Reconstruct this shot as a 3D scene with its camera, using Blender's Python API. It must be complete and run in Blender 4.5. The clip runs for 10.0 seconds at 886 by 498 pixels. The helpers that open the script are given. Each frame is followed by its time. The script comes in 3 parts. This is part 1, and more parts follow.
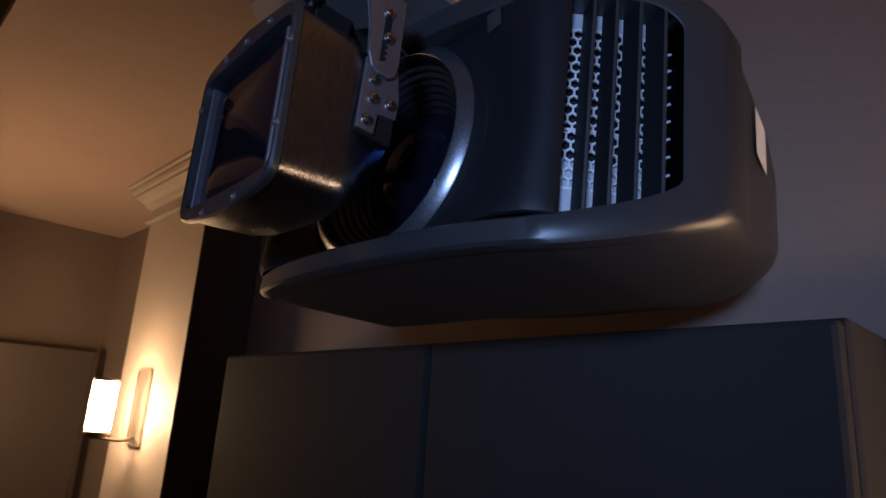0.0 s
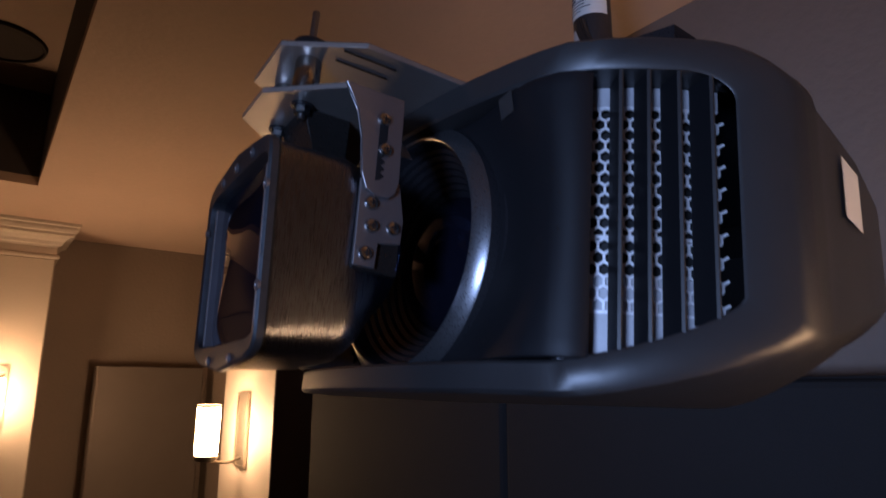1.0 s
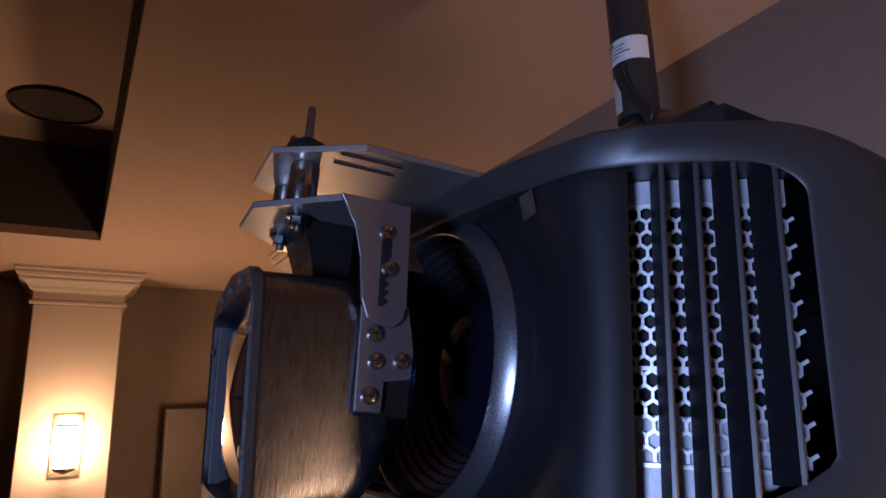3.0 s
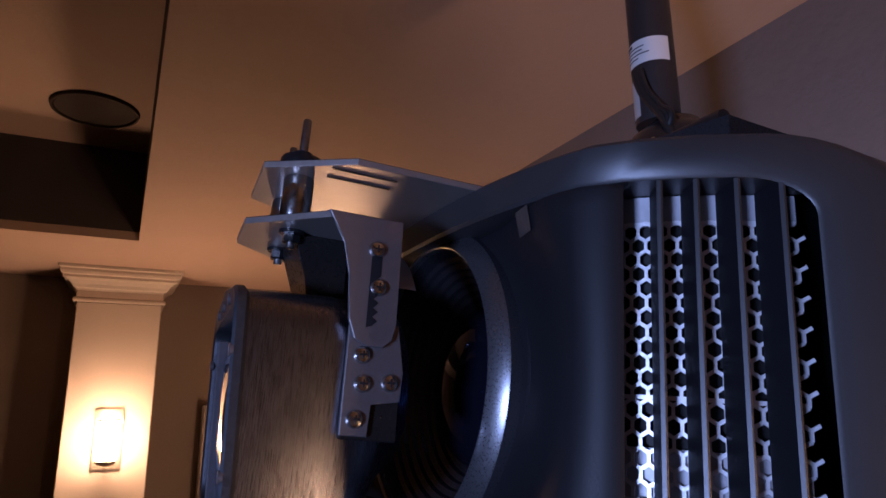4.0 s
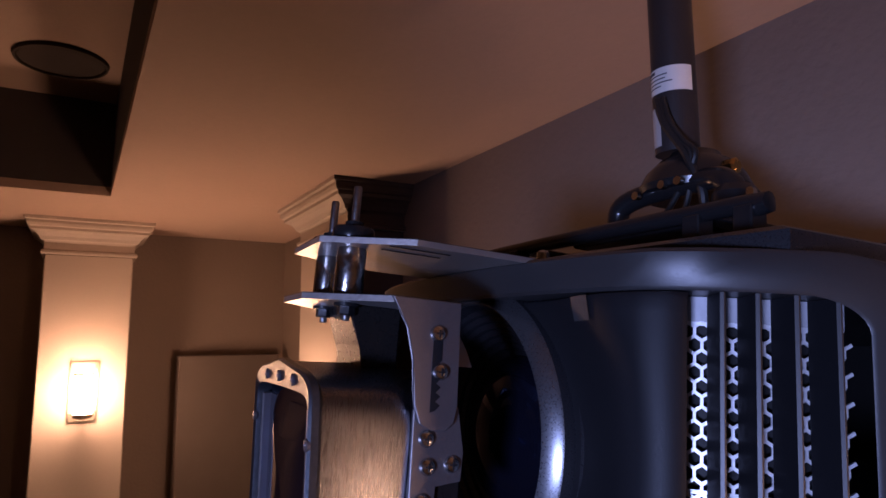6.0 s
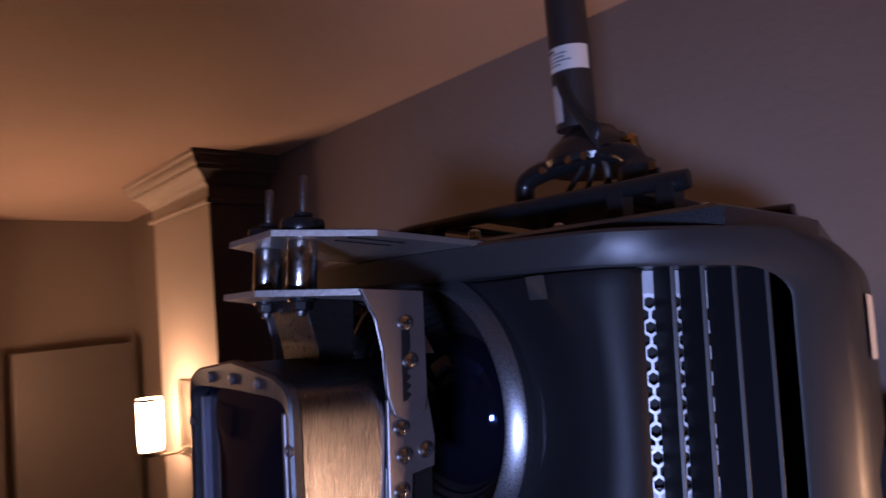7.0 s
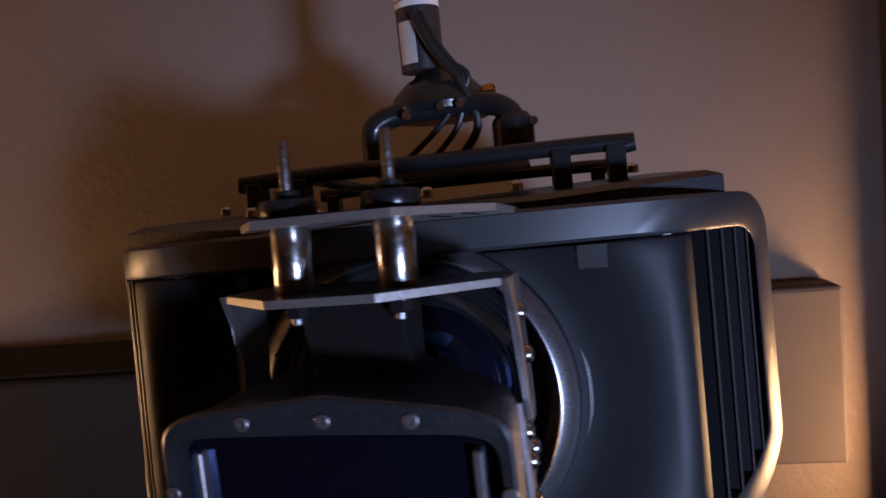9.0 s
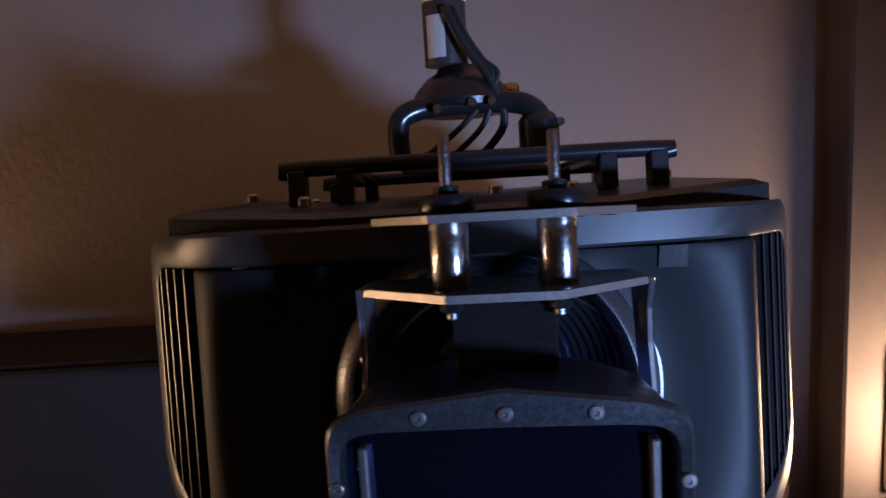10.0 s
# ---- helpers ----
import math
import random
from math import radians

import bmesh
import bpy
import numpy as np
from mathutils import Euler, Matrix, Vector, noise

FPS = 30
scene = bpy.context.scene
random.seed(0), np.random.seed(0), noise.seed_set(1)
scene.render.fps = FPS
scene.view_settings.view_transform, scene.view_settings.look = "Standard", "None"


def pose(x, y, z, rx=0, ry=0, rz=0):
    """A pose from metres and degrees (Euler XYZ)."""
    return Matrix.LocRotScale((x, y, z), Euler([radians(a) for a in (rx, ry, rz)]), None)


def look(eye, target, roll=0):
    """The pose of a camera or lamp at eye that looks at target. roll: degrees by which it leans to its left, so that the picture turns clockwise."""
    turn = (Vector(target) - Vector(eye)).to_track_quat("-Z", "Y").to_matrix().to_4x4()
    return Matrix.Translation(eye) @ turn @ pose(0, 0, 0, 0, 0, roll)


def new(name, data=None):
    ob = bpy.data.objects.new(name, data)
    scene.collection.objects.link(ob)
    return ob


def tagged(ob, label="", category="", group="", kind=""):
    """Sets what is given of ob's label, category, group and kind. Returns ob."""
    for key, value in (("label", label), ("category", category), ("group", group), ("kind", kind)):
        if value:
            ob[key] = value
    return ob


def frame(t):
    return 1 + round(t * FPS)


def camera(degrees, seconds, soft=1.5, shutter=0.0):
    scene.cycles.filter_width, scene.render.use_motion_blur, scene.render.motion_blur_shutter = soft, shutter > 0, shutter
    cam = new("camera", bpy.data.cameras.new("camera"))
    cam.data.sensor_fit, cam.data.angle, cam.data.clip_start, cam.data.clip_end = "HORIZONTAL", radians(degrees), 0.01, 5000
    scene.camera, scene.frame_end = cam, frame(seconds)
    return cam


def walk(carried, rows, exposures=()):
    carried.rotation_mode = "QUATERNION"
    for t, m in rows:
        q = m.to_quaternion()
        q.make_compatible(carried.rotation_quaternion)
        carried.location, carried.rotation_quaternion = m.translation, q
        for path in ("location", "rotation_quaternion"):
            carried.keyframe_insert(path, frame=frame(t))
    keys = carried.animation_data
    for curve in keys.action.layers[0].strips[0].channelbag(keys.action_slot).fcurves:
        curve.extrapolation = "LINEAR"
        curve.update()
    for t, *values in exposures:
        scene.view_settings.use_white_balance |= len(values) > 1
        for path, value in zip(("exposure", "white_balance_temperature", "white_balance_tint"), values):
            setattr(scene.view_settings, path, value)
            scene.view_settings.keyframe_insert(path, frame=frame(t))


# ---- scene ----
cam = camera(69.0, 10.0, shutter=0.5)
PATH = [
    (0, (0.412, -0.345, 1.916), (-0.979, 0.993, 2.441), 3.6),
    (0.5, (0.419, -0.303, 1.964), (-1.089, 0.923, 2.434), 2.3),
    (1, (0.421, -0.29, 2.035), (-1.17, 0.844, 2.462), 0.2),
    (1.5, (0.403, -0.276, 2.065), (-1.236, 0.782, 2.506), -0.3),
    (2, (0.398, -0.263, 2.086), (-1.261, 0.763, 2.53), -1.1),
    (2.5, (0.399, -0.255, 2.103), (-1.269, 0.751, 2.557), -1.6),
    (4, (0.406, -0.214, 2.125), (-1.338, 0.648, 2.59), -0.7),
    (4.5, (0.402, -0.211, 2.148), (-1.366, 0.63, 2.557), -0.8),
    (5, (0.405, -0.219, 2.186), (-1.375, 0.631, 2.517), -1.1),
    (6.5, (0.395, -0.302, 2.211), (-1.252, 0.81, 2.431), -1.4),
    (7, (0.367, -0.324, 2.223), (-1.104, 1.024, 2.364), -4.7),
    (7.5, (0.33, -0.34, 2.24), (-0.862, 1.266, 2.282), -7.4),
    (8, (0.301, -0.355, 2.248), (-0.679, 1.388, 2.191), -9.0),
    (8.5, (0.197, -0.384, 2.268), (-0.443, 1.502, 2.09), -7.9),
    (9, (0.095, -0.404, 2.278), (-0.244, 1.555, 2.056), -6.2),
    (9.5, (0.034, -0.415, 2.291), (-0.149, 1.559, 2.027), -5.0),
    (10, (-0.026, -0.42, 2.292), (-0.034, 1.56, 2.013), -3.5),
]
BASE = pose(0, 0, 2.2) @ pose(0, 0, 0, -5.3, 0, 0) @ pose(0, 0, -2.2)
EXPO = [(0.0, -0.05, 4950, 5), (1.0, 0.0, 5250, 9), (2.5, 0.05, 5250, 15), (5.0, 0.3, 5150, 30), (6.5, 0.15, 5400, 34), (7.5, 0.35, 5250, 22), (8.5, 0.7, 5850, 15), (9.5, 0.85, 5350, 12), (10.0, 0.95, 4850, 10)]
walk(cam, [(t, look(eye, target, roll)) for t, eye, target, roll in PATH], EXPO)

# ---- world and large lights ----
world = bpy.data.worlds.new("world")
scene.world = world
world.use_nodes = True
world.node_tree.nodes["Background"].inputs[0].default_value = (0.5, 0.6, 1.0, 1)
world.node_tree.nodes["Background"].inputs[1].default_value = 0.002


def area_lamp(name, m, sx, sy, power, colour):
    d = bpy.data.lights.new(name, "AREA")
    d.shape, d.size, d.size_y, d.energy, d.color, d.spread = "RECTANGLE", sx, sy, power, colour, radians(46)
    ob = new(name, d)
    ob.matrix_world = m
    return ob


# stand-in for the unseen small bluish light, shining up at the projector from ahead
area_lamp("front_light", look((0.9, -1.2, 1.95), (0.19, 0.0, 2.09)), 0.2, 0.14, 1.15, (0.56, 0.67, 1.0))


# ---- materials ----
def material(name, base, rough=0.5, metal=0.0, vary=0.25, scale=8.0, grain=180.0, bump=0.15, stretch=(1, 1, 1), coat=0.0, spec=0.5, rvary=0.12):
    m = bpy.data.materials.new(name)
    m.use_nodes = True
    nt = m.node_tree
    bsdf = nt.nodes["Principled BSDF"]
    co = nt.nodes.new("ShaderNodeTexCoord")
    mp = nt.nodes.new("ShaderNodeMapping")
    mp.inputs["Scale"].default_value = stretch
    nt.links.new(co.outputs["Object"], mp.inputs["Vector"])
    big = nt.nodes.new("ShaderNodeTexNoise")
    big.inputs["Scale"].default_value, big.inputs["Detail"].default_value = scale, 4
    fine = nt.nodes.new("ShaderNodeTexNoise")
    fine.inputs["Scale"].default_value, fine.inputs["Detail"].default_value = grain, 5
    nt.links.new(mp.outputs[0], big.inputs["Vector"])
    nt.links.new(mp.outputs[0], fine.inputs["Vector"])
    ramp = nt.nodes.new("ShaderNodeMix")
    ramp.data_type = "RGBA"
    ramp.inputs[6].default_value = (*[c * (1 - vary) for c in base], 1)
    ramp.inputs[7].default_value = (*[min(1, c * (1 + vary)) for c in base], 1)
    mixf = nt.nodes.new("ShaderNodeMath")
    mixf.operation = "MULTIPLY_ADD"
    mixf.inputs[1].default_value = 0.5
    half = nt.nodes.new("ShaderNodeMath")
    half.operation = "MULTIPLY"
    half.inputs[1].default_value = 0.5
    nt.links.new(fine.outputs["Fac"], half.inputs[0])
    nt.links.new(big.outputs["Fac"], mixf.inputs[0])
    nt.links.new(half.outputs[0], mixf.inputs[2])
    nt.links.new(mixf.outputs[0], ramp.inputs[0])
    nt.links.new(ramp.outputs[2], bsdf.inputs["Base Color"])
    rr = nt.nodes.new("ShaderNodeMapRange")
    rr.inputs["To Min"].default_value, rr.inputs["To Max"].default_value = max(0.02, rough - rvary), min(1, rough + rvary)
    nt.links.new(fine.outputs["Fac"], rr.inputs["Value"])
    nt.links.new(rr.outputs[0], bsdf.inputs["Roughness"])
    bsdf.inputs["Metallic"].default_value = metal
    bsdf.inputs["Specular IOR Level"].default_value = spec
    bsdf.inputs["Coat Weight"].default_value = coat
    bsdf.inputs["Coat Roughness"].default_value = 0.1
    if bump:
        bp = nt.nodes.new("ShaderNodeBump")
        bp.inputs["Strength"].default_value, bp.inputs["Distance"].default_value = bump, 0.002
        nt.links.new(fine.outputs["Fac"], bp.inputs["Height"])
        nt.links.new(bp.outputs[0], bsdf.inputs["Normal"])
    return m


def glow(name, colour, strength):
    m = bpy.data.materials.new(name)
    m.use_nodes = True
    b = m.node_tree.nodes["Principled BSDF"]
    b.inputs["Base Color"].default_value = (0.8, 0.75, 0.65, 1)
    b.inputs["Emission Color"].default_value = (*colour, 1)
    b.inputs["Emission Strength"].default_value = strength
    return m


M_WALL = material("painted_plaster", (0.218, 0.17, 0.136), 0.75, vary=0.14, scale=3, grain=75, bump=0.8)
M_CEIL = material("ceiling_plaster", (0.54, 0.4, 0.31), 0.85, vary=0.12, scale=2.5, grain=70, bump=0.4)
# dark parts, and the shade coloured onto one side of the rear pilaster
M_PAINT_SHADE = material("dark_paint_and_shade", (0.075, 0.063, 0.066), 0.8, vary=0.2, scale=3, grain=80, bump=0.2)
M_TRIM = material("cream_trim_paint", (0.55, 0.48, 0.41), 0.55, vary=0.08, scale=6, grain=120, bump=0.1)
M_CARPET = material("dark_carpet", (0.05, 0.045, 0.045), 0.95, vary=0.3, scale=5, grain=300, bump=0.6)
M_FABRIC = material("taupe_acoustic_fabric", (0.13, 0.105, 0.09), 0.95, vary=0.15, scale=12, grain=700, bump=0.4)
M_BOXFAB = material("dark_acoustic_fabric", (0.014, 0.0125, 0.013), 0.9, vary=0.2, scale=9, grain=600, bump=0.4)
M_BODY = material("satin_black_paint", (0.024, 0.023, 0.0235), 0.4, vary=0.12, scale=10, grain=1500, bump=0.06, spec=0.6)
M_PANEL = material("front_panel_paint", (0.0065, 0.0065, 0.008), 0.56, vary=0.12, scale=9, grain=1500, bump=0.05, spec=0.28)
M_TOP = material("top_cover_black", (0.012, 0.012, 0.014), 0.3, vary=0.2, scale=12, grain=900, bump=0.05)
M_RING = material("black_anodised_ring", (0.2, 0.2, 0.21), 0.3, metal=0.9, vary=0.08, scale=14, grain=900, bump=0.0)
M_DARK = material("flat_black_plastic", (0.008, 0.008, 0.009), 0.6, vary=0.2, scale=10, grain=500, bump=0.1, spec=0.3)
M_MESH = material("galvanised_mesh", (0.8, 0.8, 0.82), 0.38, metal=0.5, vary=0.2, scale=60, grain=600, bump=0.1)
M_BACK = material("grey_duct_plate", (0.42, 0.42, 0.44), 0.5, metal=0.3, vary=0.2, scale=30, grain=300, bump=0.1)
M_HOOD = material("brushed_black_aluminium", (0.2, 0.203, 0.226), 0.28, metal=1.0, vary=0.25, scale=10, grain=320, bump=0.14, stretch=(3, 11, 0.25))
M_HOODTOP = material("hood_rim_black", (0.11, 0.115, 0.125), 0.36, metal=0.85, vary=0.4, scale=40, grain=500, bump=0.07)
M_PLATE = material("black_steel_plate", (0.02, 0.018, 0.017), 0.3, metal=0.4, vary=0.3, scale=25, grain=400, bump=0.08)
M_EDGE = material("bare_plate_edge", (0.42, 0.39, 0.36), 0.4, metal=0.8, vary=0.2, scale=60, grain=500, bump=0.1)
M_ARM = material("grey_anodised_arm", (0.24, 0.22, 0.22), 0.4, metal=0.8, vary=0.15, scale=40, grain=500, bump=0.08)
M_STEEL = material("polished_steel", (0.55, 0.54, 0.52), 0.2, metal=1.0, vary=0.1, scale=60, grain=400, bump=0.05)
M_ROD = material("threaded_rod_steel", (0.3, 0.3, 0.31), 0.35, metal=1.0, vary=0.3, scale=40, grain=500, bump=0.3)
M_LENS = material("coated_lens_glass", (0.004, 0.004, 0.008), 0.05, vary=0.1, scale=5, grain=50, bump=0.0, coat=0.0, rvary=0.02)
lens_bsdf = M_LENS.node_tree.nodes["Principled BSDF"]
lens_bsdf.inputs["Specular Tint"].default_value = (0.3, 0.45, 1.0, 1)
lens_bsdf.inputs["Specular IOR Level"].default_value = 1.0
M_MOUNT = material("gloss_black_mount", (0.012, 0.012, 0.013), 0.25, metal=0.0, vary=0.15, scale=20, grain=300, bump=0.03, rvary=0.04)
M_PIPE = material("dark_pipe_paint", (0.03, 0.026, 0.026), 0.35, vary=0.25, scale=20, grain=400, bump=0.12)
M_LABEL = material("white_paper_label", (0.72, 0.69, 0.64), 0.6, vary=0.05, scale=50, grain=500, bump=0.03)
M_INK = material("label_ink", (0.06, 0.06, 0.07), 0.6, bump=0.0)
M_CABLE = material("cable_rubber", (0.015, 0.015, 0.015), 0.4, bump=0.05)
M_SLEEVE = material("pale_pipe_sleeve", (0.45, 0.42, 0.4), 0.5, vary=0.15, scale=30, grain=300, bump=0.1)
M_BRASS = material("brass_fitting", (0.55, 0.36, 0.12), 0.25, metal=1.0, bump=0.05)
M_NICKEL = material("brushed_nickel", (0.5, 0.45, 0.38), 0.35, metal=1.0, vary=0.1, scale=30, grain=300, bump=0.08)
M_STICKER = material("grey_sensor_window", (0.03, 0.029, 0.029), 0.55, vary=0.1, bump=0.03)
M_SHADE = glow("lit_glass_shade", (1.0, 0.53, 0.22), 74.0)
M_GRILLE = material("speaker_grille_brown", (0.045, 0.03, 0.022), 0.8, vary=0.2, scale=30, grain=900, bump=0.5)


# ---- mesh helpers ----
def mesh_ob(name, bm, mat, smooth=False):
    me = bpy.data.meshes.new(name)
    bmesh.ops.recalc_face_normals(bm, faces=bm.faces)
    bm.to_mesh(me)
    bm.free()
    me.materials.append(mat)
    if smooth:
        for p in me.polygons:
            p.use_smooth = True
        me.set_sharp_from_angle(angle=radians(smooth if smooth > 1 else 35))
    return new(name, me)


def thing(name, label, category, m=Matrix(), group="", kind=""):
    ob = new(name)
    ob.matrix_world = m
    ob.empty_display_size = 0.05
    return tagged(ob, label, category, group, kind)


def part(name, bm, mat, parent, label="", smooth=False):
    ob = mesh_ob(name, bm, mat, smooth)
    ob.parent = parent
    if label:
        tagged(ob, label)
    return ob


def structure(name, bm, mat, label, category, smooth=False):
    return tagged(mesh_ob(name, bm, mat, smooth), label, category, kind="structure")


def box(x0, x1, y0, y1, z0, z1, bevel=0.0, seg=2):
    bm = bmesh.new()
    v = [bm.verts.new((x, y, z)) for x in (x0, x1) for y in (y0, y1) for z in (z0, z1)]
    for f in ((0, 1, 3, 2), (4, 6, 7, 5), (0, 4, 5, 1), (2, 3, 7, 6), (0, 2, 6, 4), (1, 5, 7, 3)):
        bm.faces.new([v[i] for i in f])
    if bevel:
        bmesh.ops.bevel(bm, geom=list(bm.edges), offset=bevel, segments=seg, affect="EDGES", profile=0.5)
    return bm


def loft(rings, caps=(True, True), closed=True):
    """Joins rings of points, all of one count, with quads."""
    bm = bmesh.new()
    vs = [[bm.verts.new(p) for p in r] for r in rings]
    n = len(rings[0])
    for a, b in zip(vs, vs[1:]):
        for i in range(n if closed else n - 1):
            j = (i + 1) % n
            bm.faces.new((a[i], a[j], b[j], b[i]))
    if closed and caps[0]:
        bm.faces.new(vs[0])
    if closed and caps[1]:
        bm.faces.new(vs[-1][::-1])
    return bm


def revolve(profile, n=64, axis="z", centre=(0, 0, 0), caps=(True, True)):
    """A turned body; profile of (radius, height along the axis)."""
    rings = []
    for r, h in profile:
        ring = []
        for i in range(n):
            a = 2 * math.pi * i / n
            c, s = r * math.cos(a), r * math.sin(a)
            p = {"z": (c, s, h), "y": (c, h, s), "x": (h, c, s)}[axis]
            ring.append([p[k] + centre[k] for k in range(3)])
        rings.append(ring)
    return loft(rings, caps)


def prism(outline, h0, h1, axis="z", bevel=0.0):
    """An outline in the two other axes, pulled along one."""
    def at(p, h):
        return {"z": (p[0], p[1], h), "x": (h, p[0], p[1]), "y": (p[0], h, p[1])}[axis]
    bm = loft([[at(p, h0) for p in outline], [at(p, h1) for p in outline]])
    if bevel:
        bmesh.ops.bevel(bm, geom=list(bm.edges), offset=bevel, segments=1, affect="EDGES")
    return bm


def tube(points, r, n=10):
    """A round bar or cable along a line of points."""
    pts = [Vector(p) for p in points]
    rings, side = [], None
    for i, p in enumerate(pts):
        d = (pts[min(i + 1, len(pts) - 1)] - pts[max(i - 1, 0)]).normalized()
        if side is None:
            side = d.orthogonal().normalized()
        side = (side - d * side.dot(d)).normalized()
        up = d.cross(side)
        rings.append([p + r * (math.cos(2 * math.pi * k / n) * side + math.sin(2 * math.pi * k / n) * up) for k in range(n)])
    return loft(rings)


def smooth_line(points, steps=6):
    pts = [Vector(p) for p in points]
    out = []
    for i in range(len(pts) - 1):
        a, b = pts[max(i - 1, 0)], pts[i]
        c, d = pts[i + 1], pts[min(i + 2, len(pts) - 1)]
        for k in range(steps):
            t = k / steps
            out.append(0.5 * ((2 * b) + (c - a) * t + (2 * a - 5 * b + 4 * c - d) * t * t + (3 * b - a - 3 * c + d) * t ** 3))
    return out + [pts[-1]]


def rounded(x0, x1, z0, z1, r, n=6):
    """A rectangle with round corners, anticlockwise."""
    out = []
    for cx, cz, a0 in ((x1 - r, z1 - r, 0), (x0 + r, z1 - r, 90), (x0 + r, z0 + r, 180), (x1 - r, z0 + r, 270)):
        for k in range(n + 1):
            a = radians(a0 + 90 * k / n)
            out.append((cx + r * math.cos(a), cz + r * math.sin(a)))
    return out


def joined(bms):
    out = bmesh.new()
    for b in bms:
        me = bpy.data.meshes.new("join")
        b.to_mesh(me)
        b.free()
        out.from_mesh(me)
        bpy.data.meshes.remove(me)
    return out


# ---- the room ----
WX0, WX1, WY0, WY1, H, TRAY_Z = -2.8, 1.75, -5.2, 0.62, 2.68, 3.00
TX0, TX1, TY0, TY1 = -1.98, 1.35, -4.6, -0.20
structure("floor", box(WX0 - 0.15, WX1 + 0.15, WY0 - 0.15, WY1 + 0.15, -0.1, 0.0), M_CARPET, "dark carpeted floor of the home cinema", "floor")
structure("wall_north", box(WX0 - 0.15, WX1 + 0.15, WY1, WY1 + 0.15, 0, 3.3), M_WALL, "taupe plastered rear wall behind the projector", "wall")
structure("wall_south", box(WX0 - 0.15, WX1 + 0.15, WY0 - 0.15, WY0, 0, 3.3), M_WALL, "taupe plastered front wall of the room", "wall")
structure("wall_west", box(WX0 - 0.15, WX0, WY0, WY1, 0, 3.3), M_WALL, "taupe plastered side wall with a lit pilaster", "wall")
structure("wall_east", box(WX1, WX1 + 0.15, WY0, WY1, 0, 3.3), M_WALL, "taupe plastered side wall", "wall")
soffit = joined([box(WX0, TX0, WY0, WY1, H, H + 0.03), box(TX1, WX1, WY0, WY1, H, H + 0.03), box(TX0, TX1, TY1, WY1, H, H + 0.03), box(TX0, TX1, WY0, TY0, H, H + 0.03)])
structure("ceiling", soffit, M_CEIL, "plastered ceiling border round a recessed tray", "ceiling")
structure("ceiling_tray", box(TX0, TX1, TY0, TY1, TRAY_Z, TRAY_Z + 0.05), M_CEIL, "raised ceiling inside the tray", "ceiling")
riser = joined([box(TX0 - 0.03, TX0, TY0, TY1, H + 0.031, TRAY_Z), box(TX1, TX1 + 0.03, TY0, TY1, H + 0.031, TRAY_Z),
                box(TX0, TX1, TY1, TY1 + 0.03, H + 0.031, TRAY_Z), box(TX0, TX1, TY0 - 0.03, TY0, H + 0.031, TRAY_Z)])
structure("trim_tray", riser, M_PAINT_SHADE, "dark upright sides of the ceiling tray", "trim")


def pilaster(name, x0, x1, y0, y1, mat_label):
    """A square half column with a moulded capital under the ceiling."""
    ob = thing(name, mat_label, "pilaster", kind="structure")
    part("shaft", box(x0, x1, y0, y1, 0.0, H - 0.14, 0.004, 1), M_TRIM, ob)
    prof = [(0.0, 0.0), (0.012, 0.0), (0.014, 0.006), (0.012, 0.014), (0.003, 0.018), (0.003, 0.045), (0.008, 0.052), (0.016, 0.056), (0.022, 0.068), (0.035, 0.082),
            (0.052, 0.09), (0.052, 0.1), (0.06, 0.104), (0.064, 0.114), (0.064, 0.124), (0.072, 0.128), (0.072, 0.14)]
    rings = [[(x0 - o, y0 - o, H - 0.14 + h), (x1 + o, y0 - o, H - 0.14 + h), (x1 + o, y1 + o, H - 0.14 + h), (x0 - o, y1 + o, H - 0.14 + h)] for o, h in prof]
    part("capital", loft(rings), M_TRIM, ob)
    return ob


corner_pilaster = pilaster("pilaster", -1.90, -1.43, 0.43, WY1 - 0.002, "cream pilaster on the rear wall, shade coloured onto one side")
# faces turned right take a dark colour for the shade on that side
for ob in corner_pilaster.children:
    ob.data.materials.append(M_PAINT_SHADE)
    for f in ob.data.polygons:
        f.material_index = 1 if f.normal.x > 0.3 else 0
pilaster("pilaster", WX0 + 0.002, -2.54, -0.40, -0.085, "cream plastered pilaster with a moulded capital on the side wall")
dark_pilaster = pilaster("pilaster", 0.585, 1.0, WY1 - 0.072, WY1 - 0.002, "dark painted pilaster beside the projector on the rear wall")
for ob in dark_pilaster.children:
    ob.data.materials[0] = M_PAINT_SHADE


